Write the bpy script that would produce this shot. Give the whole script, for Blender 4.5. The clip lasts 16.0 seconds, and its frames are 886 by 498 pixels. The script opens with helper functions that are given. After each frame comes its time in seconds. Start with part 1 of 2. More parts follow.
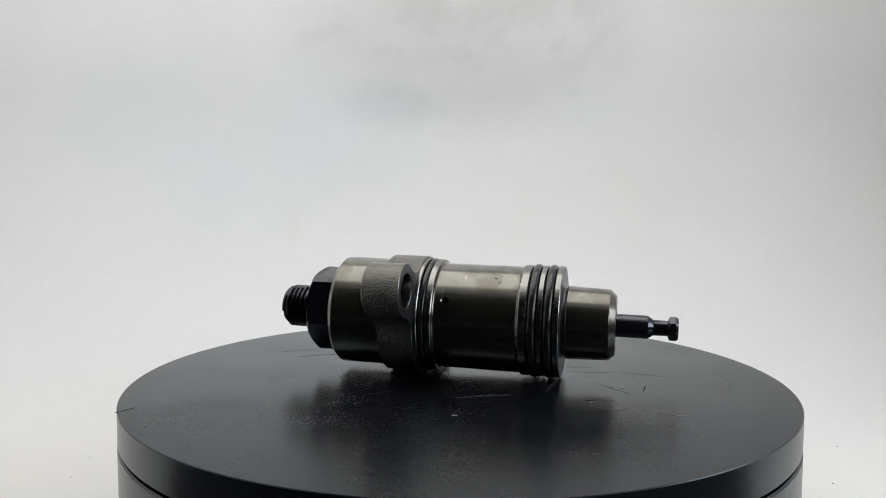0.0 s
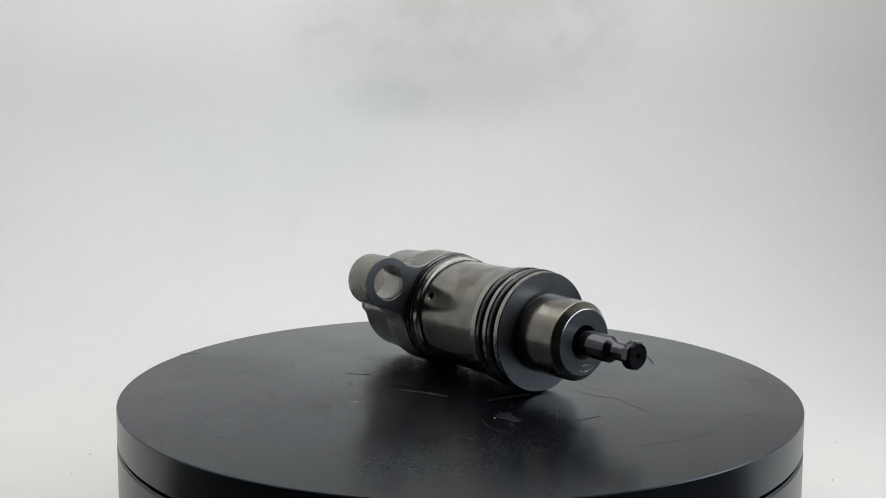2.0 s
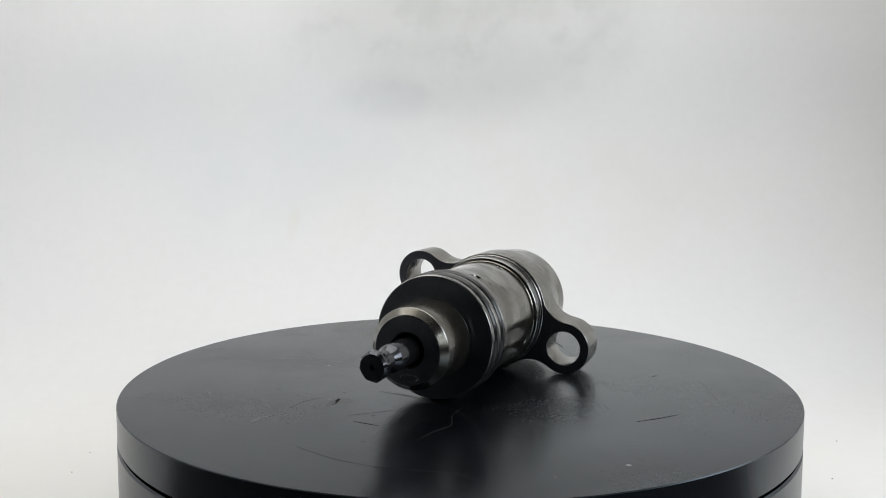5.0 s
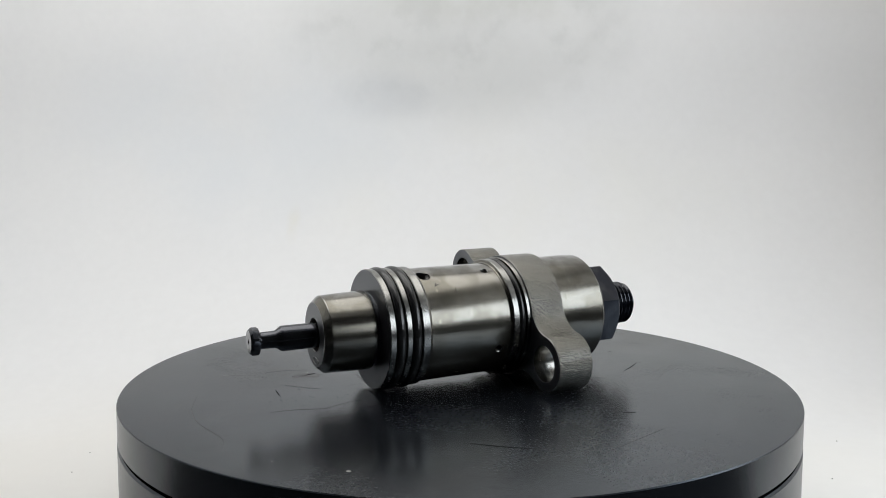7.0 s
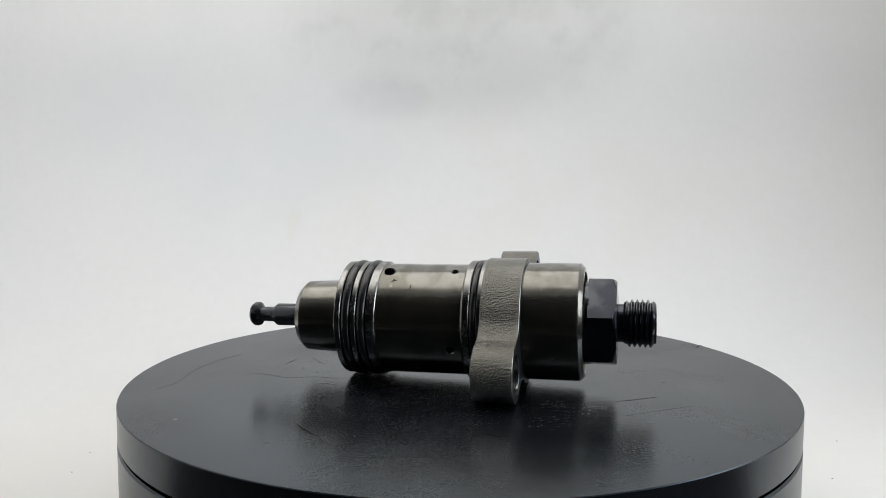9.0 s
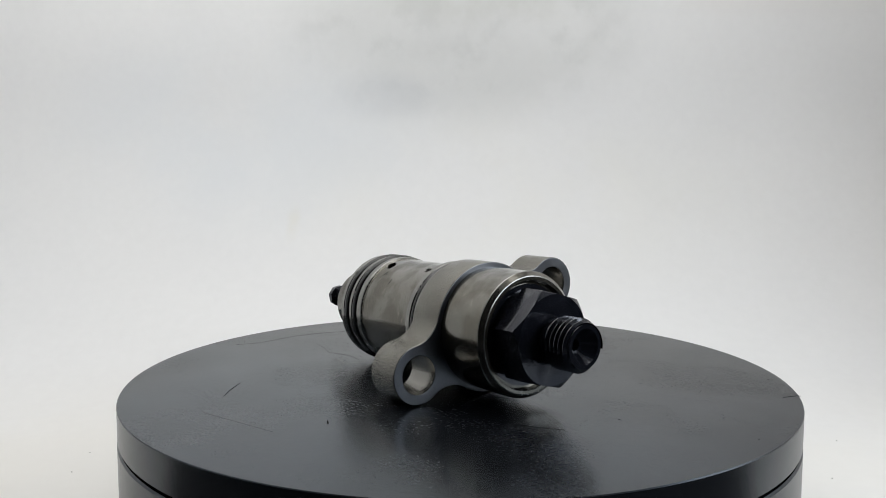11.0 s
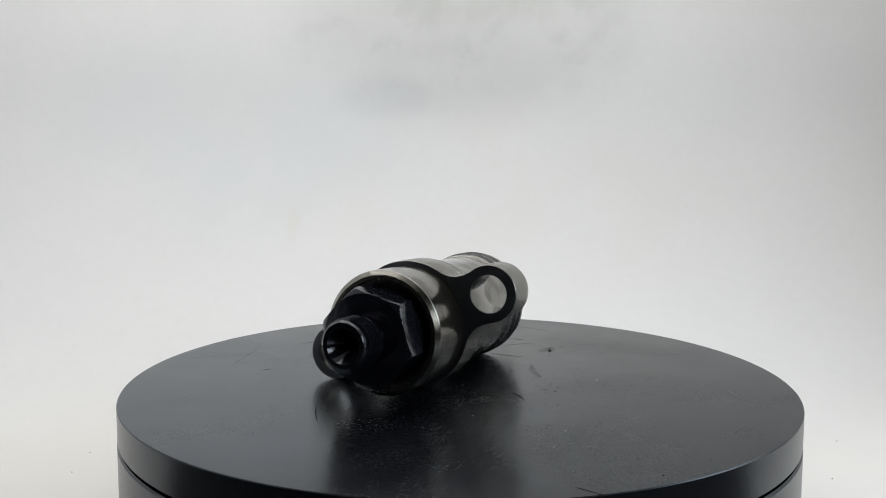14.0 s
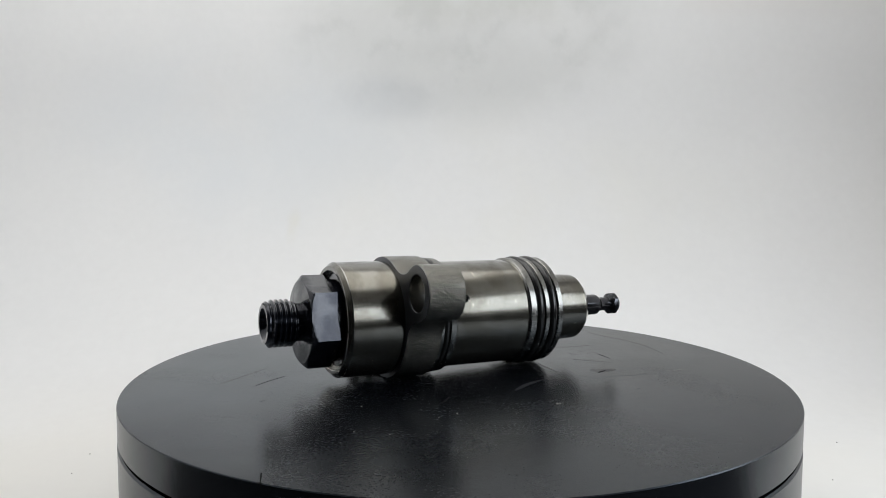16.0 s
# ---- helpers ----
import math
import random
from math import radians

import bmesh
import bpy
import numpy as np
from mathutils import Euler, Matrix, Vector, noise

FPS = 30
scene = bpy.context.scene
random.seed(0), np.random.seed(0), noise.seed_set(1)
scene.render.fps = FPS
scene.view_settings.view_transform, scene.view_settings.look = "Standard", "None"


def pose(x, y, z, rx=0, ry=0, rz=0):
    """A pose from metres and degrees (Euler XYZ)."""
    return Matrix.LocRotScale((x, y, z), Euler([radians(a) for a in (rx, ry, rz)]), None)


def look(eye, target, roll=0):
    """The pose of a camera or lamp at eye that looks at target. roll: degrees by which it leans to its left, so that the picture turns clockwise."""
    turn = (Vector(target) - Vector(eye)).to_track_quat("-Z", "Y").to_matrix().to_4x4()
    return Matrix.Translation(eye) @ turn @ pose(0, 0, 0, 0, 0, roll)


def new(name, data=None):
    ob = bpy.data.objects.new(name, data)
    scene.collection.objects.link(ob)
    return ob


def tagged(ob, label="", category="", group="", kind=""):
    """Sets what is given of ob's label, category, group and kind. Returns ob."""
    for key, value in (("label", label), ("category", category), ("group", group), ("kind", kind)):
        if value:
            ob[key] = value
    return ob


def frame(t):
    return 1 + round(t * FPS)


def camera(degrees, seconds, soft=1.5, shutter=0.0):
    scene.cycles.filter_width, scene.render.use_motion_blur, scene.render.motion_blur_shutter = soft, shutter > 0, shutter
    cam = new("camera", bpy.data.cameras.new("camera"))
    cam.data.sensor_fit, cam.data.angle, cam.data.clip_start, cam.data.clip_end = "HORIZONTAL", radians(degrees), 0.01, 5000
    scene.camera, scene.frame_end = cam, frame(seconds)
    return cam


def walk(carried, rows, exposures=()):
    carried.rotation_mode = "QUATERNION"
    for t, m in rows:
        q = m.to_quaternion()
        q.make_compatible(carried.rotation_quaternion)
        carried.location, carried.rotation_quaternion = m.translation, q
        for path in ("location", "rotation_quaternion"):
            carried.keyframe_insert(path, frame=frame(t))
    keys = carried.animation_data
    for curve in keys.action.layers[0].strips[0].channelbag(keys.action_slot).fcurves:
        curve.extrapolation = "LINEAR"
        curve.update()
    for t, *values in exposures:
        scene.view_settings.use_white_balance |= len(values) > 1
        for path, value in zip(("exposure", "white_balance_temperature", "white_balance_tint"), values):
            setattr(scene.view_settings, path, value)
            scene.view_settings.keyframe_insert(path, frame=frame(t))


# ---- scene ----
cam = camera(58.85, 16.0, soft=0.75)

MM = 0.001


def cam_pose(k):
    """The phone on its stand, which settles a little: k runs from 8 (start) to 0."""
    pitch, yaw = -0.0897 + 1.5066e-3 * k, -0.0194
    eye = Vector((0, -244.99 - 0.1 * k, 61.44 - 0.2255 * k)) * MM
    way = Vector((math.sin(yaw) * math.cos(pitch), math.cos(yaw) * math.cos(pitch), math.sin(pitch)))
    return look(eye, eye + way, 0.16)


walk(cam, [(t, cam_pose(k)) for t, k in (
    (0, 8), (0.5, 7), (1, 5.4), (1.5, 4), (2, 2.4), (2.5, 1.4), (3, 0.5), (3.8, 0), (7, 0), (11, -0.3), (12.5, -0.8),
    (14, 0), (15, 0.6), (16, 2))],
    exposures=[(0, 0.0), (3.5, 0.0), (4.2, 0.03), (6.3, 0.22), (6.5, 0.19), (7, 0.08), (9, 0.05), (12.5, 0.02), (16, 0.02)])

# ---- light ----
world = bpy.data.worlds.new("world")
scene.world = world
world.use_nodes = True
world.node_tree.nodes["Background"].inputs[0].default_value = (0.75, 0.85, 1.0, 1)
world.node_tree.nodes["Background"].inputs[1].default_value = 0.018


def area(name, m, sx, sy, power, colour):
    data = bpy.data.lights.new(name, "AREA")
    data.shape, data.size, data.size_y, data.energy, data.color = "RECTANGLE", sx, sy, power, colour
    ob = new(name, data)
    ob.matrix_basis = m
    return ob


area("tent_lamp", pose(-0.062, 0.065, 0.385), 0.50, 0.31, 1.03, (1.0, 0.985, 0.955))
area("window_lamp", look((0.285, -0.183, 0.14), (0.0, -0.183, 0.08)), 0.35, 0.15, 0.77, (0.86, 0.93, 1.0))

# ---- materials ----


def material(name, colour, rough, metal=0.0, vary=0.25, scale=300.0, bump=0.0, bump_scale=2000.0, rough_vary=0.1,
             coat=0.0, spec=0.5, stain=None, stain_scale=40.0, flecks=0.0, turned=False, oil=0.0):
    """A surface with grain and stains at two scales, in the thing's own space."""
    m = bpy.data.materials.new(name)
    m.use_nodes = True
    nt = m.node_tree
    n, l = nt.nodes, nt.links
    b = n["Principled BSDF"]
    b.inputs["Metallic"].default_value = metal
    b.inputs["Specular IOR Level"].default_value = spec
    b.inputs["Coat Weight"].default_value = coat
    b.inputs["Coat Roughness"].default_value = 0.12
    co = n.new("ShaderNodeTexCoord")
    fine, broad = n.new("ShaderNodeTexNoise"), n.new("ShaderNodeTexNoise")
    fine.inputs["Scale"].default_value, fine.inputs["Detail"].default_value = scale * 6, 5
    broad.inputs["Scale"].default_value, broad.inputs["Detail"].default_value = stain_scale, 6
    for t in (fine, broad):
        l.new(co.outputs["Object"], t.inputs["Vector"])
    ramp = n.new("ShaderNodeValToRGB")
    ramp.color_ramp.elements[0].position, ramp.color_ramp.elements[1].position = 0.3, 0.7
    dark = stain or tuple(c * (1 - vary) for c in colour)
    lite = tuple(min(1, c * (1 + vary * 0.6)) for c in colour)
    ramp.color_ramp.elements[0].color, ramp.color_ramp.elements[1].color = (*dark, 1), (*lite, 1)
    mix = n.new("ShaderNodeMath")
    mix.operation = "MULTIPLY_ADD"
    mix.inputs[1].default_value, mix.inputs[2].default_value = 0.4, 0.0
    l.new(fine.outputs["Fac"], mix.inputs[0])
    add = n.new("ShaderNodeMath")
    add.operation = "MULTIPLY_ADD"
    add.inputs[1].default_value = 0.6
    l.new(broad.outputs["Fac"], add.inputs[0])
    l.new(mix.outputs[0], add.inputs[2])
    l.new(add.outputs[0], ramp.inputs["Fac"])
    colour_out = ramp.outputs["Color"]
    if flecks:
        # short pale scratches along the turning marks
        mp, sc, cut_off, mx = (n.new("ShaderNodeMapping"), n.new("ShaderNodeTexNoise"), n.new("ShaderNodeMapRange"), n.new("ShaderNodeMix"))
        mp.inputs["Scale"].default_value = (1.0, 0.35, 0.35)
        mp.inputs["Rotation"].default_value = (0.3, 0.4, 0.5)
        sc.inputs["Scale"].default_value, sc.inputs["Detail"].default_value = 900, 1
        cut_off.inputs["From Min"].default_value, cut_off.inputs["From Max"].default_value = 0.69, 0.75
        mx.data_type = "RGBA"
        mx.inputs["B"].default_value = tuple(min(1, c * 2.6) for c in colour) + (1,)
        scaled = n.new("ShaderNodeMath")
        scaled.operation = "MULTIPLY"
        scaled.inputs[1].default_value = flecks
        l.new(co.outputs["Object"], mp.inputs["Vector"])
        l.new(mp.outputs[0], sc.inputs["Vector"])
        l.new(sc.outputs["Fac"], cut_off.inputs["Value"])
        l.new(cut_off.outputs[0], scaled.inputs[0])
        l.new(scaled.outputs[0], mx.inputs["Factor"])
        l.new(colour_out, mx.inputs["A"])
        colour_out = mx.outputs["Result"]
    l.new(colour_out, b.inputs["Base Color"])
    r = n.new("ShaderNodeMapRange")
    r.inputs["From Min"].default_value, r.inputs["From Max"].default_value = 0.3, 0.7
    r.inputs["To Min"].default_value, r.inputs["To Max"].default_value = max(0.02, rough - rough_vary), rough + rough_vary
    l.new(add.outputs[0], r.inputs["Value"])
    l.new(r.outputs[0], b.inputs["Roughness"])
    if bump:
        t = n.new("ShaderNodeTexNoise")
        t.inputs["Scale"].default_value, t.inputs["Detail"].default_value = bump_scale, 3
        if turned:
            # fine rings left by the lathe, round the x axis
            rings = n.new("ShaderNodeMapping")
            rings.inputs["Scale"].default_value = (1.0, 0.06, 0.06)
            l.new(co.outputs["Object"], rings.inputs["Vector"])
            l.new(rings.outputs[0], t.inputs["Vector"])
        else:
            l.new(co.outputs["Object"], t.inputs["Vector"])
        bp = n.new("ShaderNodeBump")
        bp.inputs["Strength"].default_value, bp.inputs["Distance"].default_value = 1.0, bump
        l.new(t.outputs["Fac"], bp.inputs["Height"])
        l.new(bp.outputs[0], b.inputs["Normal"])
    if oil:
        # a film of oil that lies in smears and beads
        film, beads = n.new("ShaderNodeTexNoise"), n.new("ShaderNodeTexNoise")
        film.inputs["Scale"].default_value, film.inputs["Detail"].default_value = 130, 4
        beads.inputs["Scale"].default_value, beads.inputs["Detail"].default_value = 520, 3
        cover, wave = n.new("ShaderNodeMapRange"), n.new("ShaderNodeBump")
        cover.inputs["From Min"].default_value, cover.inputs["From Max"].default_value = 0.42, 0.56
        cover.inputs["To Min"].default_value, cover.inputs["To Max"].default_value = oil * 0.15, oil
        wave.inputs["Distance"].default_value = 0.00006
        for x in (film, beads):
            l.new(co.outputs["Object"], x.inputs["Vector"])
        l.new(film.outputs["Fac"], cover.inputs["Value"])
        l.new(cover.outputs[0], b.inputs["Coat Weight"])
        l.new(beads.outputs["Fac"], wave.inputs["Height"])
        l.new(wave.outputs[0], b.inputs["Coat Normal"])
        b.inputs["Coat Roughness"].default_value = 0.09
    return m


PHOSPHATE = material("phosphated_steel", (0.145, 0.136, 0.113), 0.225, 0.92, 0.26, 300, 0.000015, 2600, 0.055, stain_scale=110, flecks=0.35, oil=1.0)
CAST = material("cast_steel", (0.18, 0.172, 0.15), 0.2, 0.92, 0.25, 300, 0.00052, 2000, 0.08, stain_scale=150, oil=0.3)
FACED = material("faced_steel", (0.125, 0.130, 0.140), 0.36, 0.92, 0.2, 250, 0.000015, 2500, 0.06, stain_scale=140)
BRIGHT = material("worn_bright_steel", (0.26, 0.256, 0.242), 0.24, 1.0, 0.3, 300, 0.000006, 4000, 0.08, stain_scale=200)
BORE = material("bored_steel", (0.24, 0.233, 0.215), 0.22, 1.0, 0.15, 300, 0.00007, 1100, 0.08, stain_scale=300, turned=True)
BLACK_STEEL = material("black_oxide_steel", (0.017, 0.019, 0.027), 0.14, 0.6, 0.35, 300, 0.000012, 2500, 0.08, coat=0.3, stain_scale=200, oil=0.7)
RUBBER = material("oiled_rubber", (0.012, 0.012, 0.012), 0.2, 0.0, 0.3, 300, 0.00005, 800, 0.08, stain_scale=250)
PLUNGER = material("polished_dark_steel", (0.075, 0.077, 0.085), 0.14, 0.9, 0.3, 300, 0, 1, 0.05, stain_scale=200)
DARK_HOLE = material("oily_dark_bore", (0.10, 0.096, 0.09), 0.4, 0.7, 0.3)
PLATE_SIDE = material("smooth_black_plastic", (0.004, 0.004, 0.005), 0.27, 0.0, 0.2, 200, 0, 2500, 0.0, stain_scale=25)
PLATE = material("satin_black_plastic", (0.0036, 0.0041, 0.0056), 0.25, 0.0, 0.3, 200, 0.000022, 450, 0.075, spec=0.7, stain_scale=30)
NICK = material("dark_nick", (0.006, 0.006, 0.007), 0.85, 0.0, 0.3, spec=0.1)
for plastic in (PLATE, PLATE_SIDE):
    plastic.node_tree.nodes["Principled BSDF"].inputs["Specular Tint"].default_value = (0.70, 0.85, 1.0, 1)


def one_sided_gloss(m, middle, near, far, lo, hi):
    """Raises the specular level over a broad area on one side of the plate, with a wavering rim."""
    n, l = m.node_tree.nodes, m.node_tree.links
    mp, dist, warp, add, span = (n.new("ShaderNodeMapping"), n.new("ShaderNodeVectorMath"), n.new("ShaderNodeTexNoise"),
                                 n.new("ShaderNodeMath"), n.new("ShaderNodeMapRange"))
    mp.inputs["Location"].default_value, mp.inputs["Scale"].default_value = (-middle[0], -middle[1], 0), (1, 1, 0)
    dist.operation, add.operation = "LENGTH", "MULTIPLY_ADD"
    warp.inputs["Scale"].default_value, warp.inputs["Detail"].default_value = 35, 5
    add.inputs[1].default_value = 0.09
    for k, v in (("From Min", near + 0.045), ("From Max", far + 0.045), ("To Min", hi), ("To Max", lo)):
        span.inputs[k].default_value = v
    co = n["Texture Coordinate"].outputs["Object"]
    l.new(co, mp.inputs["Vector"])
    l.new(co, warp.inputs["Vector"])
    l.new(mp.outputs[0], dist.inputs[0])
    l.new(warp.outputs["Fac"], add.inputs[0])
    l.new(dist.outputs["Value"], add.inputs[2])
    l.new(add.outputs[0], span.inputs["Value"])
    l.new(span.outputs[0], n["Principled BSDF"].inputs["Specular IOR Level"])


one_sided_gloss(PLATE, (-0.04, 0.07), 0.055, 0.13, 0.38, 1.0)
SCUFFED = material("scuffed_plastic", (0.012, 0.013, 0.015), 0.36, 0.0, 0.4, 300, 0.00004, 500, 0.1, stain_scale=300)
DUST = material("pale_dust", (0.34, 0.335, 0.31), 0.9, 0.0, 0.3)
CRUMB = material("grey_crumb", (0.55, 0.54, 0.51), 0.8)
FAINT = material("faint_scratch", (0.005, 0.005, 0.006), 0.29, 0.0, 0.3, spec=0.42)
GLOSS = material("glossy_smear", (0.004, 0.004, 0.005), 0.21, 0.0, 0.3, rough_vary=0.05)
GROOVE = material("dark_gap", (0.004, 0.004, 0.005), 0.9, spec=0.05)
PAPER = material("white_backdrop", (0.84, 0.84, 0.84), 0.75, 0.0, 0.03, 30, 0.0002, 40, 0.05, stain_scale=6)


def smudged_paper():
    """The backdrop's sheet: white, with one large grey and yellowish smear and faint clouds."""
    m = PAPER.copy()
    m.name = "smudged_backdrop"
    n, l = m.node_tree.nodes, m.node_tree.links
    b, co = n["Principled BSDF"], n["Texture Coordinate"]
    base = b.inputs["Base Color"].links[0].from_socket

    def node(kind, **values):
        x = n.new(kind)
        for k, v in values.items():
            x.inputs[k].default_value = v
        return x

    def smear(base, place, size, scale, lo, hi, strength, colour, distort, full=0.2):
        mp = node("ShaderNodeMapping", Scale=tuple(1 / v for v in size))
        mp.inputs["Location"].default_value = tuple(-p / v for p, v in zip(place, size))
        l.new(co.outputs["Object"], mp.inputs["Vector"])
        dist = n.new("ShaderNodeVectorMath")
        dist.operation = "LENGTH"
        l.new(mp.outputs[0], dist.inputs[0])
        fall = node("ShaderNodeMapRange", **{"From Min": 1.0, "From Max": full})
        fall.interpolation_type = "SMOOTHSTEP"
        l.new(dist.outputs["Value"], fall.inputs["Value"])
        tex = node("ShaderNodeTexNoise", Scale=scale, Detail=4.0, Roughness=0.55, Distortion=distort)
        l.new(co.outputs["Object"], tex.inputs["Vector"])
        band = node("ShaderNodeMapRange", **{"From Min": lo, "From Max": hi})
        band.interpolation_type = "SMOOTHSTEP"
        l.new(tex.outputs["Fac"], band.inputs["Value"])
        mul = n.new("ShaderNodeMath")
        mul.operation = "MULTIPLY"
        l.new(fall.outputs[0], mul.inputs[0])
        l.new(band.outputs[0], mul.inputs[1])
        mul2 = n.new("ShaderNodeMath")
        mul2.operation = "MULTIPLY"
        mul2.inputs[1].default_value = strength
        l.new(mul.outputs[0], mul2.inputs[0])
        mx = n.new("ShaderNodeMix")
        mx.data_type = "RGBA"
        mx.inputs["B"].default_value = (*colour, 1)
        l.new(mul2.outputs[0], mx.inputs["Factor"])
        l.new(base, mx.inputs["A"])
        return mx.outputs["Result"]

    base = smear(base, (0.0, 0.262, 0.160), (0.135, 0.3, 0.082), 11.0, 0.1, 0.6, 0.40, (0.55, 0.56, 0.545), 0.0, 0.5)
    base = smear(base, (0.0, 0.262, 0.155), (0.13, 0.3, 0.06), 36.0, 0.46, 0.64, 0.3, (0.55, 0.56, 0.545), 0.0, 0.5)
    base = smear(base, (-0.050, 0.262, 0.113), (0.055, 0.3, 0.020), 22.0, 0.25, 0.6, 0.28, (0.52, 0.54, 0.57), 0.0)
    base = smear(base, (-0.005, 0.262, 0.135), (0.045, 0.3, 0.030), 30.0, 0.4, 0.7, 0.2, (0.48, 0.49, 0.48), 0.0)
    base = smear(base, (0.015, 0.262, 0.172), (0.085, 0.3, 0.022), 24.0, 0.4, 0.7, 0.4, (0.54, 0.54, 0.49), 0.0)
    base = smear(base, (0.200, 0.262, 0.185), (0.09, 0.3, 0.030), 12.0, 0.2, 0.6, 0.45, (0.86, 0.79, 0.77), 0.0)
    base = smear(base, (-0.102, 0.262, 0.034), (0.006, 0.3, 0.016), 60.0, 0.2, 0.6, 0.35, (0.78, 0.74, 0.60), 0.0)
    base = smear(base, (-0.13, 0.262, 0.09), (0.17, 0.3, 0.085), 9.0, 0.3, 0.65, 0.5, (0.77, 0.81, 0.85), 0.0)
    base = smear(base, (0.05, 0.262, 0.05), (0.2, 0.3, 0.07), 11.0, 0.35, 0.65, 0.4, (0.82, 0.81, 0.76), 0.0)
    base = smear(base, (0.0, 0.02, FLOOR), (0.5, 0.2, 0.03), 8.0, 0.1, 0.6, 0.5, (0.84, 0.81, 0.74), 0.0)
    base = smear(base, (0.0, 0.2, 0.1), (0.6, 0.6, 0.4), 9.0, 0.45, 0.7, 0.2, (0.75, 0.76, 0.78), 0.0)
    l.new(base, b.inputs["Base Color"])
    return m


ROOM = material("grey_room_wall", (0.045, 0.047, 0.052), 0.8, 0.0, 0.1, 3, stain_scale=1)

# ---- mesh helpers ----


def part(name, bm, mat, parent, label="", smooth=40):
    """Links a bmesh as one mesh object under a thing or a part."""
    me = bpy.data.meshes.new(name)
    bmesh.ops.recalc_face_normals(bm, faces=bm.faces)
    bm.to_mesh(me)
    bm.free()
    return part_mesh(name, me, mat, parent, label, smooth)


def part_mesh(name, me, mat, parent, label="", smooth=40):
    for m in mat if isinstance(mat, (list, tuple)) else (mat,):
        me.materials.append(m)
    me.shade_smooth()
    me.set_sharp_from_angle(angle=radians(smooth))
    ob = new(name, me)
    ob.parent = parent
    return tagged(ob, label)


def lathe(profile, n=96, closed=False):
    """Turns (u, r) pairs in mm round the x axis."""
    bm = bmesh.new()
    rings = []
    for u, r in profile:
        if r < 1e-6:
            rings.append([bm.verts.new((u * MM, 0, 0))])
        else:
            rings.append([bm.verts.new((u * MM, r * MM * math.cos(2 * math.pi * i / n), r * MM * math.sin(2 * math.pi * i / n)))
                          for i in range(n)])
    pairs = list(zip(rings, rings[1:]))
    if closed:
        pairs.append((rings[-1], rings[0]))
    for a, b in pairs:
        for i in range(n):
            j = (i + 1) % n
            q = [a[i % len(a)], a[j % len(a)], b[j % len(b)], b[i % len(b)]]
            q = list(dict.fromkeys(q))
            if len(q) > 2:
                bm.faces.new(q)
    return bm


def bevelled(profile, c=0.25):
    """Cuts each corner of a (u, r) profile by c mm."""
    out = [profile[0]]
    for p, q, s in zip(profile, profile[1:], profile[2:]):
        for e in (p, s):
            d = math.hypot(e[0] - q[0], e[1] - q[1])
            k = min(c, d * 0.4) / d
            out.append((q[0] + (e[0] - q[0]) * k, q[1] + (e[1] - q[1]) * k))
    return out + [profile[-1]]


def mesh_of(ob):
    """The finished mesh of an object with modifiers or of a curve; the object goes."""
    dg = bpy.context.evaluated_depsgraph_get()
    dg.update()
    me = bpy.data.meshes.new_from_object(ob.evaluated_get(dg))
    bpy.data.objects.remove(ob)
    return me


def cut(bm, cutters):
    """Cuts the cutters' bmeshes out of a bmesh and gives the mesh."""
    def raw(b, name):
        me = bpy.data.meshes.new(name)
        bmesh.ops.recalc_face_normals(b, faces=b.faces)
        b.to_mesh(me)
        b.free()
        return new(name, me)
    ob, tools = raw(bm, "blank"), [raw(c, "cutter") for c in cutters]
    for t in tools:
        m = ob.modifiers.new("cut", "BOOLEAN")
        m.operation, m.object, m.solver = "DIFFERENCE", t, "EXACT"
    me = mesh_of(ob)
    for t in tools:
        bpy.data.objects.remove(t)
    return me


def box(x0, x1, y0, y1, z0, z1):
    bm = bmesh.new()
    bmesh.ops.create_cube(bm, size=1, matrix=Matrix.Translation(((x0 + x1) / 2, (y0 + y1) / 2, (z0 + z1) / 2)) @ Matrix.Diagonal((x1 - x0, y1 - y0, z1 - z0, 1)))
    return bm


def drill(u, angle, r, depth0, depth1, slant=0):
    """A radial drill at u mm, at an angle in the v-w plane, as a cutter; slant: degrees that it leans off the radius, about its mouth."""
    bm = lathe([(depth0, 0), (depth0, r), (16.45, r), (17.0, r + 0.5), (depth1, r + 0.5), (depth1, 0)], 24)
    lean = Matrix.Translation((0, 16.75 * MM, 0)) @ Matrix.Rotation(radians(30), 4, "Y") @ Matrix.Rotation(radians(slant), 4, "X") @ Matrix.Translation((0, -16.75 * MM, 0))
    m = Matrix.Translation((u * MM, 0, 0)) @ Matrix.Rotation(radians(angle), 4, "X") @ (lean if slant else Matrix()) @ Matrix.Rotation(radians(90), 4, "Z")
    bmesh.ops.transform(bm, matrix=m, verts=bm.verts)
    return bm


# ---- the light tent ----
FLOOR = -0.050
BACK, LEFT, RIGHT, FRONT, TOP = 0.262, -0.32, 0.271, -0.225, 0.40
SMUDGED = smudged_paper()


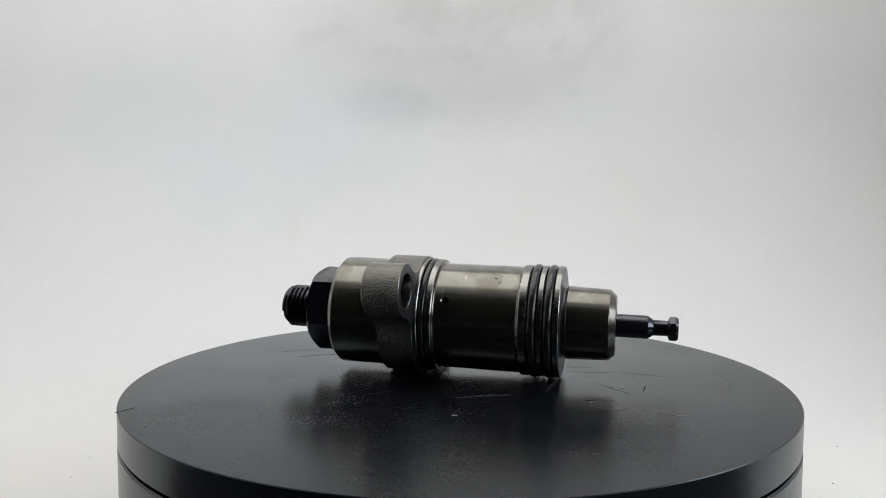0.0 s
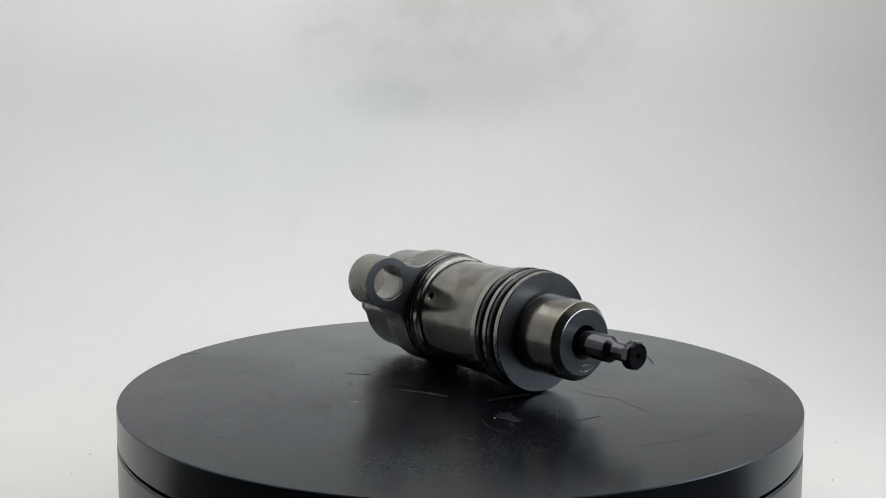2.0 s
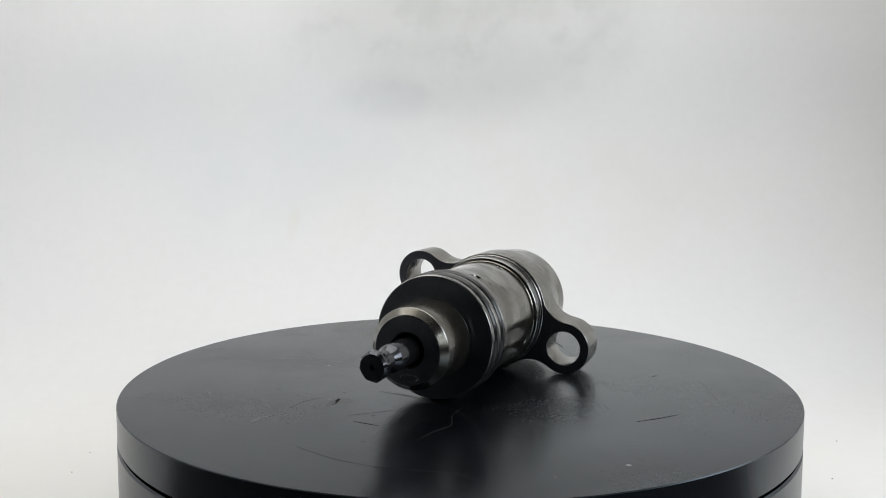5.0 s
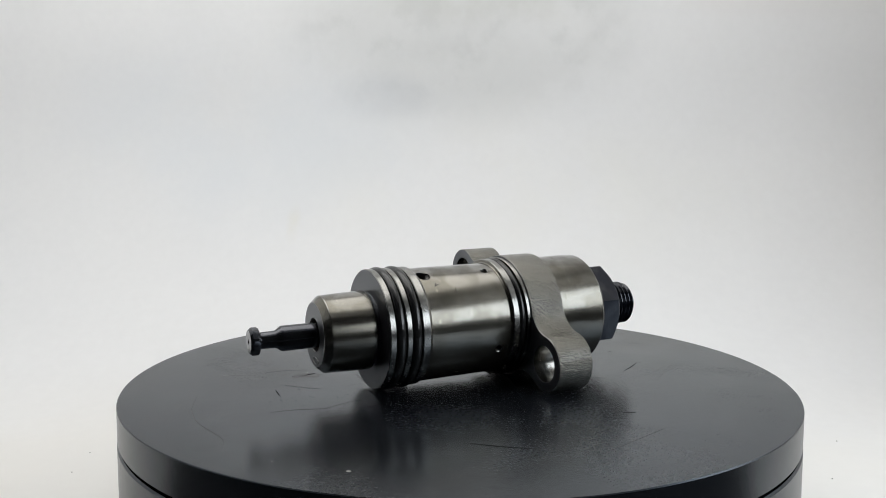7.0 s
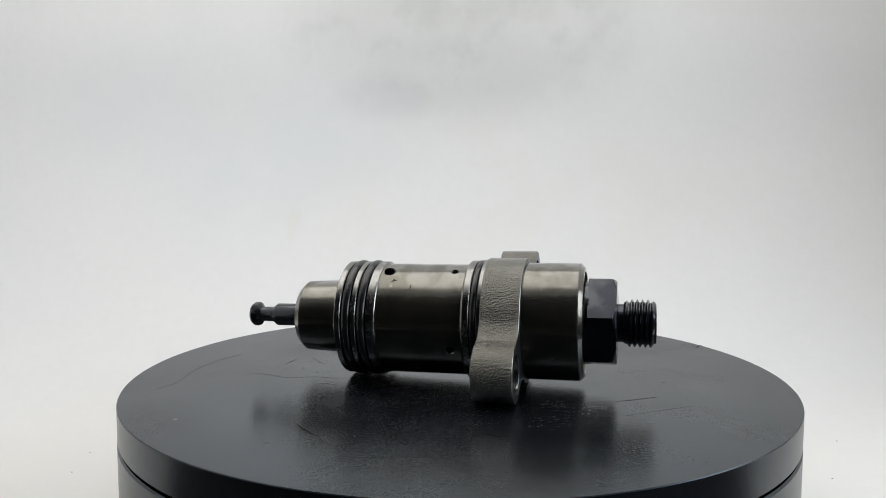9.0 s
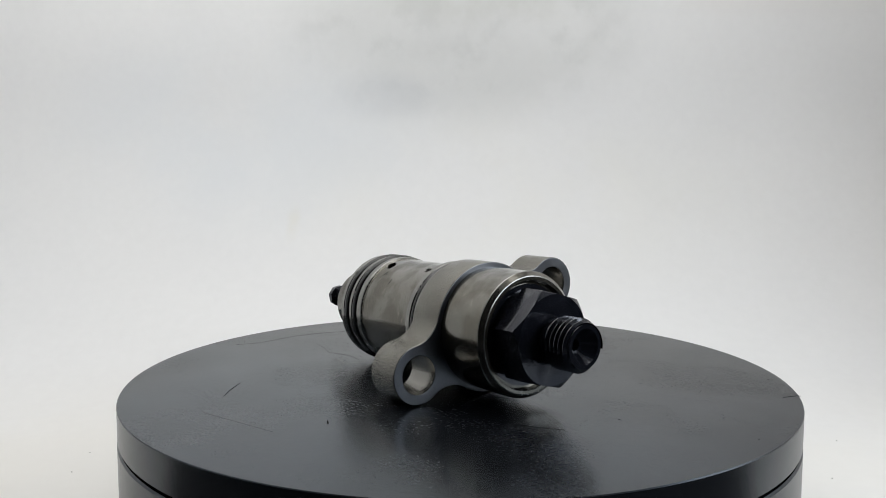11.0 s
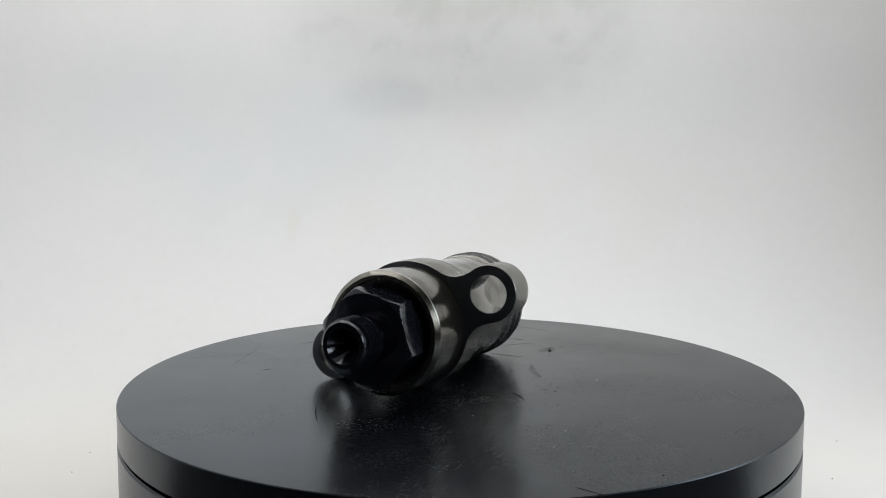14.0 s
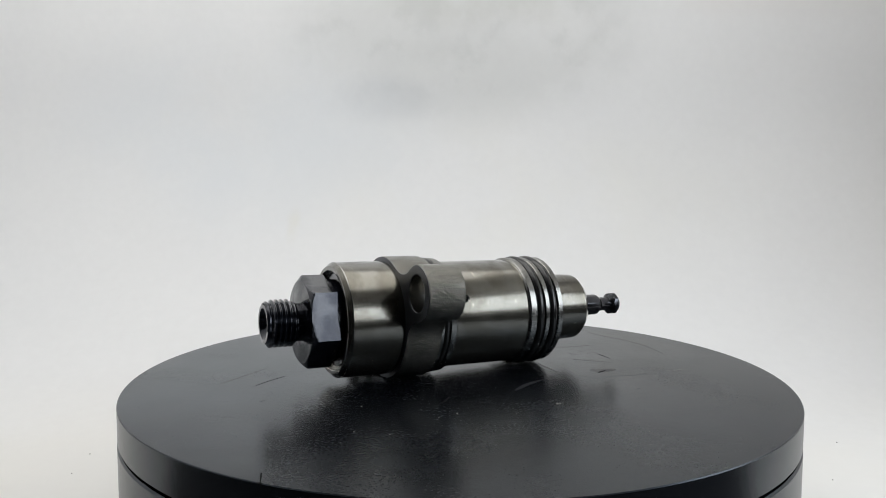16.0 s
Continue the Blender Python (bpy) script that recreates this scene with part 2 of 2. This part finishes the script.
def backdrop():
    """A white sheet that sweeps from the tent's floor up its back."""
    bm = bmesh.new()
    line = [(-0.055, FLOOR)]
    rad = 0.17
    for i in range(17):
        a = math.pi / 2 * i / 16
        line.append((BACK - rad + rad * math.sin(a), FLOOR + rad - rad * math.cos(a)))
    line.append((BACK, TOP))
    cols = []
    for x in np.linspace(LEFT, RIGHT, 25):
        cols.append([bm.verts.new((x, y, z)) for y, z in line] +
                    [bm.verts.new((x, y + 0.002, z - 0.002)) for y, z in reversed(line)])
    for a, b in zip(cols, cols[1:]):
        for i in range(len(a)):
            j = (i + 1) % len(a)
            bm.faces.new((a[i], a[j], b[j], b[i]))
    for c in (cols[0], cols[-1]):
        bm.faces.new(c)
    return tagged(part("backdrop", bm, SMUDGED, None), "smudged white backdrop sheet sweeping up behind the turntable", "backdrop", kind="structure")


backdrop()
for name, b in (("wall_left", (LEFT - 0.004, LEFT - 0.0005, FRONT, BACK + 0.004, FLOOR - 0.004, TOP + 0.004)),
                ("wall_right", (RIGHT - 0.0015, RIGHT + 0.004, 0.0, BACK + 0.004, FLOOR - 0.004, TOP + 0.004)),
                ("ceiling", (LEFT - 0.004, RIGHT + 0.004, FRONT, BACK + 0.004, TOP + 0.0045, TOP + 0.009))):
    tagged(part(name, box(*b), PAPER, None), "white panel of the photo tent", "tent wall", kind="structure")
tagged(part("ground", box(-1.5, 1.5, -1.5, 1.5, FLOOR - 0.03, FLOOR - 0.0045), ROOM, None), "grey table top under the photo tent", "table top", kind="structure")
tagged(part("wall_room", box(-1.5, 1.5, -1.56, -1.5, FLOOR - 0.03, 1.5), ROOM, None), "plain grey wall of the dim room", "wall", kind="structure")

for x, y, d in ((-0.149, 0.062, 0.0012), (-0.146, 0.041, 0.0010), (0.140, 0.042, 0.0014), (0.162, 0.085, 0.0009)):
    crumb = bmesh.new()
    bmesh.ops.create_icosphere(crumb, subdivisions=1, radius=d * 0.36, matrix=Matrix.Translation((x, y, FLOOR + d * 0.2)) @ Matrix.Diagonal((1, 0.7, 0.5, 1)))
    for v in crumb.verts:
        v.co += Vector([random.uniform(-1, 1) * d * 0.1 for _ in range(3)])
    tagged(part("crumb", crumb, CRUMB, None), "tiny grey crumb lying on the white backdrop sheet", "crumb", "crumbs on the backdrop")

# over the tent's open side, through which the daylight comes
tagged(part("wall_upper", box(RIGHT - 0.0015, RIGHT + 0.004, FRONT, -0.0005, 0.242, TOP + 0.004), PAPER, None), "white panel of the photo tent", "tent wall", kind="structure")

# ---- turntable ----
R = 100.2


def turntable():
    top = new("turntable")
    tagged(top, "round satin black plastic turntable with scratched top", "turntable")
    top.location = (0, 0, FLOOR)
    z0 = FLOOR / MM

    def disc(profile):
        bm = lathe(profile, 192)
        bmesh.ops.transform(bm, matrix=Matrix.Rotation(radians(-90), 4, "Y"), verts=bm.verts)
        return bm
    # heights in mm above the tent's floor
    h = -z0
    part("base", disc([(0, 0)] + bevelled([(0, 0.1), (0, R + 0.1), (h - 10.3, R + 0.1), (h - 10.3, R - 6), (h - 10.3, 0.1)], 0.5) + [(h - 10.3, 0)]), PLATE_SIDE, top)
    part("gap_ring", disc([(h - 10.45, R - 5), (h - 10.45, R - 1.2), (h - 9.15, R - 1.2), (h - 9.15, R - 5)]), GROOVE, top, "dark gap under the plate")
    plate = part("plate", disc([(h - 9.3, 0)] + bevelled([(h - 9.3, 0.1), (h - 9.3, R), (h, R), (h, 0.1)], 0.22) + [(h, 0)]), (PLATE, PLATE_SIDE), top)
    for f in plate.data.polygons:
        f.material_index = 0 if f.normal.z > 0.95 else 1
    return top, plate


table, plate = turntable()
LIFT = -FLOOR + 0.00002


def ribbon(points, width, ragged=0.3, n=10):
    """A hair-thin raised line through (x, y) points in mm, tapering and wavering."""
    fine = []
    for (ax, ay), (bx, by) in zip(points, points[1:]):
        fine += [(ax + (bx - ax) * i / n, ay + (by - ay) * i / n) for i in range(n)]
    fine.append(points[-1])
    for _ in range(4):
        fine = [fine[0]] + [((p[0] + 2 * q[0] + r[0]) / 4, (p[1] + 2 * q[1] + r[1]) / 4) for p, q, r in zip(fine, fine[1:], fine[2:])] + [fine[-1]]
    bm, rows = bmesh.new(), []
    for i, (x, y) in enumerate(fine):
        a, b = fine[max(0, i - 1)], fine[min(len(fine) - 1, i + 1)]
        t = Vector((b[0] - a[0], b[1] - a[1])).normalized()
        w = width * (0.25 + 0.75 * math.sin(math.pi * (i + 0.5) / len(fine))) * (1 + ragged * random.uniform(-1, 1)) / 2
        rows.append([bm.verts.new(((x + k * t.y * w) * MM, (y - k * t.x * w) * MM, LIFT + h)) for k, h in ((-1, -0.00004), (-0.6, 0.00002), (0.6, 0.00002), (1, -0.00004))])
    for a, b in zip(rows, rows[1:]):
        for j in range(3):
            bm.faces.new((a[j], a[j + 1], b[j + 1], b[j]))
    return bm


def blot(bm, x, y, sx, sy, turn, height=0.00003, n=11, ragged=0.35, rim=-0.00005):
    """A ragged low crumb or chip at x, y in mm."""
    ring = []
    for i in range(n):
        a = 2 * math.pi * i / n
        k = 1 + ragged * random.uniform(-1, 1)
        u, v = sx / 2 * k * math.cos(a), sy / 2 * k * math.sin(a)
        ring.append(bm.verts.new(((x + u * math.cos(turn) - v * math.sin(turn)) * MM, (y + u * math.sin(turn) + v * math.cos(turn)) * MM, LIFT + rim)))
    mid = bm.verts.new((x * MM, y * MM, LIFT + height))
    for i in range(n):
        bm.faces.new((ring[i], ring[(i + 1) % n], mid))
    return bm


for line, width in (([(79, -7), (82.3, 5), (82.8, 17), (79, 33), (81, 41)], 0.2), ([(64, 16.4), (57, 17), (50, 19.5), (42, 16), (34, 16)], 0.25),
                    ([(41.8, -24), (48, -26.5), (54.9, -26.2)], 0.4), ([(44.8, 0.2), (53.4, -8.5)], 0.35),
                    ([(-70, 20), (-52, 34)], 0.3), ([(-20, 72), (5, 80)], 0.3)):
    part("scratch", ribbon(line, width), FAINT, plate, "long faint scratch")
for line, width in (([(17.1, 70.1), (22.5, 66), (28, 60.9)], 0.5),
                    ([(-60.8, 13.5), (-55, 17.8), (-49.6, 20.9)], 0.45), ([(57.8, 3.1), (57.2, -4.6)], 0.4),
                    ([(-78, -62), (-76.6, -57.1)], 0.5),
                    ([(-22.7, 58.4), (-19.8, 57)], 0.5),
                    ([(-15, -23), (-18, -26.5), (-21, -28.5)], 0.9)):
    part("scratch", ribbon(line, width), NICK, plate, "fine dark scratch")
for line, width in (([(30, 24), (36, 22), (40, 23)], 1.0), ([(-30, -14), (-24, -17)], 0.8),
                    ([(61, -26), (66, -28), (69, -27)], 1.6)):
    part("scuff", ribbon(line, width, 0.5), GLOSS, plate, "glossy rubbed scuff")
for line, width in (([(31.2, 1.8), (30.2, -4), (29.6, -12)], 1.3), ([(5.5, -25.5), (10, -22.5), (15, -20), (20, -18.4)], 1.9)):
    part("scrape", ribbon(line, width, 0.5), SCUFFED, plate, "pale scraped streak")
for x, y, sx, sy in ((44.2, -17.0, 9.5, 4.4), (49.5, -20.5, 3.0, 1.5)):
    part("rub_mark", blot(bmesh.new(), x, y, sx, sy, random.uniform(-0.4, 0.4), -0.000012, 18, 0.3, -0.000017), SCUFFED, plate, "pale rubbed patch")
for x, y, sx, sy in ((2, -24, 4.0, 1.4),):
    part("smear", blot(bmesh.new(), x, y, sx, sy, random.uniform(-0.4, 0.4), -0.00001, 14, 0.25, -0.000018), GLOSS, plate, "glossy greasy smear")
for x, y, sx, sy in ((42.8, -18.2, 7.2, 2.6), (45.8, -17.2, 4.0, 1.0), (-63.1, -3.8, 2.2, 0.9), (-63, -72.1, 1.2, 0.9), (-42.7, -41.2, 1.1, 0.8), (-9, -34.3, 1.8, 0.7),
                     (-21.9, -38.6, 1.5, 1.0), (-15.7, -41.4, 1.3, 0.6), (44.1, -44.9, 1.6, 0.5), (-78.2, -62.3, 1.6, 1.2), (-28, -20, 1.5, 0.5), (-31, -25, 1.1, 0.5)):
    part("nick", blot(bmesh.new(), x, y, sx, sy, random.uniform(-0.4, 0.4)), NICK, plate, "dark chip in the surface")
for x, y, d in ((-20.3, -38.3, 0.9), (-26.2, -39.2, 0.6), (-6.3, -45.2, 0.5), (9.6, -42.4, 0.7), (59.4, 65, 1.3), (72.5, 52.3, 0.8), (-40.4, -20.8, 0.6),
                (-49.8, -40.3, 0.6), (-42.9, -46.1, 0.8), (-55.5, -46.6, 0.6), (8.6, -42.3, 1.3), (43, -20.5, 0.8)):
    part("dust_speck", blot(bmesh.new(), x, y, d, d * 0.8, random.uniform(0, 3), 0.00015, 7), DUST, plate, "pale speck of dust")
lint = bmesh.new()
for _ in range(140):
    a, r = random.uniform(0, 2 * math.pi), 95 * math.sqrt(random.random())
    d = random.uniform(0.12, 0.38)
    blot(lint, r * math.cos(a), r * math.sin(a), d, d * random.uniform(0.5, 1), a, 0.00008, 5)
tagged(part("fine_dust", lint, DUST, plate, "fine pale dust"), kind="stuff")
chips = bmesh.new()
for _ in range(90):
    blot(chips, random.gauss(0, 22), random.gauss(-33, 8), random.uniform(0.6, 2.8), random.uniform(0.15, 0.4), random.gauss(1.4, 0.5), 0.00003, 6)
for _ in range(40):
    blot(chips, random.gauss(48, 14), random.gauss(8, 12), random.uniform(0.6, 2.6), random.uniform(0.15, 0.35), random.gauss(1.4, 0.5), 0.00003, 6)
tagged(part("fine_chips", chips, NICK, plate, "fine dark chips"), kind="stuff")

# ---- pump element ----
pump = new("pump_element")
tagged(pump, "oily dark steel injection pump element lying on the turntable", "engine part")


def flange_outline(rb, rl, fillet, d, lean):
    """Body circle with two lugs and hollow fillets, as (v, w) in mm."""
    a, b, c = rb + fillet, rl + fillet, d
    phi = math.acos((a * a + c * c - b * b) / (2 * a * c))
    pts = []
    for side in (0, math.pi):
        base = lean + side
        lug = Vector((c, 0))
        f1 = Vector((a * math.cos(phi), -a * math.sin(phi)))
        f2 = Vector((a * math.cos(phi), a * math.sin(phi)))
        loc = []

        def arc(cx, cy, r, a0, a1, n):
            for i in range(n + 1):
                t = a0 + (a1 - a0) * i / n
                loc.append((cx + r * math.cos(t), cy + r * math.sin(t)))
        to1 = (lug - f1)
        a_end = math.atan2(to1.y, to1.x)
        arc(f1.x, f1.y, fillet, math.pi - phi, a_end, 10)
        s = a_end + math.pi
        s = s - 2 * math.pi if s > 0 else s
        arc(lug.x, lug.y, rl, s, -s, 40)
        arc(f2.x, f2.y, fillet, -a_end, -(math.pi - phi), 10)
        arc(0, 0, rb, phi, math.pi - phi, 30)
        for x, y in loc:
            p = (x * math.cos(base) - y * math.sin(base), x * math.sin(base) + y * math.cos(base))
            if not pts or math.hypot(p[0] - pts[-1][0], p[1] - pts[-1][1]) > 0.05:
                pts.append(p)
    return pts


LUG_D, LUG_LEAN = 26.8, math.atan2(10.5, -24.8)


def slab(outline, holes, u0, u1, edge):
    """A plate between u0 and u1 mm with round holes and softened edges."""
    cu = bpy.data.curves.new("slab", "CURVE")
    cu.dimensions, cu.fill_mode = "2D", "BOTH"
    cu.extrude, cu.bevel_depth, cu.bevel_resolution, cu.offset = ((u1 - u0) / 2 - edge) * MM, edge * MM, 2, -edge * MM
    for ring in [outline] + holes:
        sp = cu.splines.new("POLY")
        sp.points.add(len(ring) - 1)
        for p, (v, w) in zip(sp.points, ring):
            p.co = (v * MM, w * MM, 0, 1)
        sp.use_cyclic_u = True
    me = mesh_of(new("slab", cu))
    # curve x, y, z become v, w, u
    me.transform(Matrix(((0, 0, 1, (u0 + u1) / 2 * MM), (1, 0, 0, 0), (0, 1, 0, 0), (0, 0, 0, 1))))
    return me


def circle(v, w, r, n=48):
    return [(v + r * math.cos(2 * math.pi * i / n), w + r * math.sin(2 * math.pi * i / n)) for i in range(n)]


def worn_edges(ob, width=0.3):
    """Bright metal on the narrow bevels, where the black coat has rubbed off."""
    for f in ob.data.polygons:
        us = [ob.data.vertices[v].co for v in f.vertices]
        lo, hi = min(us, key=lambda c: c.x), max(us, key=lambda c: c.x)
        dr = math.hypot(hi.y, hi.z) - math.hypot(lo.y, lo.z)
        if math.hypot(hi.x - lo.x, dr) < width * MM and 0.15 < abs(f.normal.x) < 0.99:
            f.material_index = 1


def build_pump():
    # barrel with its lands and grooves, drilled with feed holes
    prof = [(31.2, 0.0), (31.2, 10.6), (30.2, 10.6), (30.2, 17.4), (28.3, 17.4), (28.3, 15.2), (25.2, 15.2), (25.2, 17.4), (23.5, 17.4), (23.5, 15.2),
            (20.4, 15.2), (20.4, 17.4), (18.0, 17.4), (17.5, 16.75), (-8.2, 16.75), (-8.5, 17.9), (-10.6, 17.9), (-10.6, 15.8),
            (-12.8, 15.8), (-12.8, 18.3), (-14.6, 18.3), (-14.6, 0.0)]
    barrel_bm = lathe([prof[0]] + bevelled(prof[1:-1], 0.22) + [prof[-1]], 128)
    me = cut(barrel_bm, [drill(-4.6, 155.5, 1.05, 11, 20), drill(-4.7, 66.5, 1.05, 11, 20), drill(-4.7, -23.5, 1.05, 11, 20),
                         drill(15.7, 66.5, 1.55, 12.5, 22, -38)])
    barrel = part_mesh("barrel", me, (PHOSPHATE, BRIGHT, DARK_HOLE, FACED), pump, "grey-brown phosphated barrel with small drilled holes", 18)
    for f in me.polygons:
        c = f.center / MM
        r = math.hypot(c.y, c.z)
        if r > 17.25 and abs(f.normal.x) < 0.9 or 16.9 < r < 17.3 and 17 < c.x < 18.1:
            f.material_index = 1
        elif 16.42 < r < 16.72 and -8 < c.x < 17.3:
            f.material_index = 1
        elif r < 16.4 and abs(c.x) < 17.3 and c.x > -8:
            f.material_index = 2
        elif c.x > 30:
            f.material_index = 3
    for u, rc, rm in ((26.75, 16.35, 1.5), (21.95, 16.35, 1.5), (-11.7, 16.95, 1.15)):
        ring = [(u + rm * math.cos(2 * math.pi * i / 16), rc + rm * math.sin(2 * math.pi * i / 16)) for i in range(16)]
        part("o_ring", lathe(ring, 96, True), RUBBER, pump, "oily black rubber sealing ring")
    # nose behind which the plunger slides
    prof = [(31.0, 10.7), (31.6, 11.45), (44.4, 10.95), (46.3, 9.2), (46.3, 4.7), (36.0, 4.5), (36.0, 0.0)]
    nose = part("nose", lathe([(31.0, 0)] + bevelled(prof[:-1], 0.14) + [prof[-1]], 96), (PHOSPHATE, BRIGHT, FACED, DARK_HOLE), pump, "grey-brown chamfered nose of the barrel", 15)
    worn_edges(nose)
    for f in nose.data.polygons:
        if f.center.x > 46.25 * MM and f.normal.x > 0.99:
            f.material_index = 2
        elif math.hypot(f.center.y, f.center.z) < 4.75 * MM:
            f.material_index = 3
    # plunger
    prof = [(36.1, 0), (36.1, 3.55), (55.8, 3.55), (57.4, 2.4), (62.3, 2.3), (62.3, 0)]
    part("plunger", lathe([prof[0]] + bevelled(prof[1:-1], 0.18) + [prof[-1]], 48), PLUNGER, pump, "polished near-black plunger rod")
    prof = [(61.5, 0), (61.5, 2.3), (62.2, 3.6), (62.5, 3.85), (64.0, 3.85), (64.7, 3.2), (64.7, 0.75), (63.7, 0.6), (63.7, 0)]
    head = lathe(prof, 64)
    for v in head.verts:
        # eight flats round the head
        r, a = math.hypot(v.co.y, v.co.z), math.atan2(v.co.z, v.co.y)
        k = (a - radians(12)) % radians(45) - radians(22.5)
        if r > 3.0 * MM:
            f = min(1, 3.62 * MM / (r * math.cos(k)))
            v.co.y, v.co.z = v.co.y * f, v.co.z * f
    part("plunger_head", head, PLUNGER, pump, "faceted dark head with a centre hole", 25)
    # glare on the nose's end, put into the shape as a raised oval ring
    ring = [(46.3 + 0.1 * math.cos(a), 1.05 + 0.11 * math.sin(a)) for a in [2 * math.pi * i / 8 for i in range(8)]]
    bm = lathe(ring, 32, True)
    bmesh.ops.scale(bm, vec=(1, 2.3, 0.85), verts=bm.verts)
    bmesh.ops.translate(bm, verts=bm.verts, vec=(0, 0.6 * MM, -7.2 * MM))
    part("glare_ring", bm, PHOSPHATE, pump, "small oval glare modelled as a ring")
    # punch mark on the flange's face
    bm = lathe([(30.1, 0), (30.1, 0.28), (30.26, 0.2), (30.26, 0)], 12)
    bmesh.ops.translate(bm, verts=bm.verts, vec=(0, 1.95 * MM, 15.9 * MM))
    part("punch_mark", bm, BRIGHT, pump, "tiny pale punch mark")
    # short stamped ticks on the barrel
    for u, angle, turn, size in ((7.7, 42, 82, 1.9), (13.3, 51.5, 70, 1.5), (12.7, 50.5, 5, 0.9), (13.5, 49.5, 30, 1.1), (11.5, 131, 60, 1.4), (10.1, 125, 20, 1.0)):
        tick = lathe([(-size / 2, 0), (-size / 2 + 0.2, 0.13), (size / 2 - 0.2, 0.13), (size / 2, 0)], 6)
        m = Matrix.Rotation(radians(angle), 4, "X") @ Matrix.Translation((u * MM, 16.74 * MM, 0)) @ Matrix.Rotation(radians(turn), 4, "Y")
        bmesh.ops.transform(tick, matrix=m, verts=tick.verts)
        part("stamped_tick", tick, DARK_HOLE, barrel, "short dark stamped tick")
    # cast flange with its two lugs
    holes = [circle(LUG_D * math.cos(LUG_LEAN + s), LUG_D * math.sin(LUG_LEAN + s), 5.3) for s in (0, math.pi)]
    me = slab(flange_outline(18.75, 8.2, 9.0, LUG_D, LUG_LEAN), holes, -25.4, -14.0, 0.3)
    part_mesh("mounting_flange", me, (CAST, FACED, BORE, BRIGHT), pump, "rough cast flange with two drilled lugs", 20)
    for f in me.polygons:
        c = f.center / MM
        near = min(math.hypot(c.y - LUG_D * math.cos(LUG_LEAN + s), c.z - LUG_D * math.sin(LUG_LEAN + s)) for s in (0, math.pi))
        tilt = abs(f.normal.x)
        f.material_index = (2 if tilt < 0.3 else 1) if near < 5.75 else 1 if tilt > 0.93 else 3 if tilt > 0.6 else 0
    # rear sleeve, open at its end
    prof = [(-20.0, 17.35), (-41.2, 17.35), (-42.5, 16.1), (-42.5, 14.9), (-40.6, 14.7), (-40.6, 0)]
    sleeve = part("rear_sleeve", lathe([(-20.0, 0)] + bevelled(prof[:-1], 0.16) + [prof[-1]], 128), (PHOSPHATE, BRIGHT), pump, "grey-brown rear sleeve with a chamfered rim", 15)
    worn_edges(sleeve)
    build_fitting()


def build_fitting():
    """The black hexagon fitting with its threaded end and bore."""
    part("fitting_collar", lathe([(-40.4, 0), (-40.4, 13.9), (-40.9, 13.9), (-41.0, 12.3), (-43.9, 12.3), (-43.9, 0)], 96), BLACK_STEEL, pump, "black oxide seat of the fitting")
    af = 12.0
    bm = bmesh.new()
    n = 96
    rows = []
    for u, cone in ((-43.6, 13.9), (-43.8, 13.95), (-50.2, 13.95), (-50.45, 13.7), (-50.7, 13.4), (-50.95, 13.05), (-51.2, 12.7), (-51.4, 12.4), (-51.6, 12.1), (-52.0, 6.0)):
        ring = []
        for i in range(n):
            a = 2 * math.pi * i / n
            k = (a - radians(15)) % radians(60) - radians(30)
            r = min(af / math.cos(k), cone)
            ring.append(bm.verts.new((u * MM, r * MM * math.cos(a), r * MM * math.sin(a))))
        rows.append(ring)
    for a, b in zip(rows, rows[1:]):
        for i in range(n):
            bm.faces.new((a[i], a[(i + 1) % n], b[(i + 1) % n], b[i]))
    bm.faces.new(rows[0])
    bm.faces.new(rows[-1])
    part("hexagon", bm, BLACK_STEEL, pump, "black oxide hexagon", 12)
    # threaded end: a helix of real ridges on a shank
    bm = bmesh.new()
    n, pitch, u0, u1 = 64, 1.5, -53.9, -62.2
    steps = int((u0 - u1) / pitch * n)
    prev = None
    for i in range(steps + 1):
        a = 2 * math.pi * i / n
        u = u0 - pitch * i / n
        end = min(1, (u - u1) / 1.2 + 0.15, (u0 - u) / 0.8 + 0.05)
        ring = []
        for du, r in ((0.72, 6.05), (0.12, 6.05 + 0.95 * end), (-0.12, 6.05 + 0.95 * end), (-0.72, 6.05)):
            ring.append(bm.verts.new(((u + du) * MM, r * MM * math.cos(a), r * MM * math.sin(a))))
        if prev:
            for j in range(3):
                bm.faces.new((prev[j], prev[j + 1], ring[j + 1], ring[j]))
        prev = ring
    part("thread", bm, BLACK_STEEL, pump, "black screw thread", 25)
    prof = [(-51.8, 5.6), (-53.4, 5.6), (-53.8, 6.1), (-61.6, 6.1), (-62.6, 5.7), (-62.6, 4.6), (-59.5, 2.4), (-59.0, 1.6), (-48.0, 1.6), (-48.0, 0)]
    part("threaded_shank", lathe([(-51.8, 0)] + prof, 64), BLACK_STEEL, pump, "black shank with a conical bore")


build_pump()


def motions():
    """The plate turns steadily, and the pump element turns with it."""
    table_rows, pump_rows = [], []
    for i in range(33):
        t = i * 0.5
        a = -0.2268 - 0.3481 * t
        turn = Matrix.Rotation(a, 4, "Z")
        table_rows.append((t, turn))
        pump_rows.append((t, turn @ Matrix.Translation(Vector((2.37, 6.27, 18.42)) * MM) @ Matrix.Rotation(0.0199, 4, "Y")))
    walk(plate, table_rows)
    walk(pump, pump_rows)


motions()
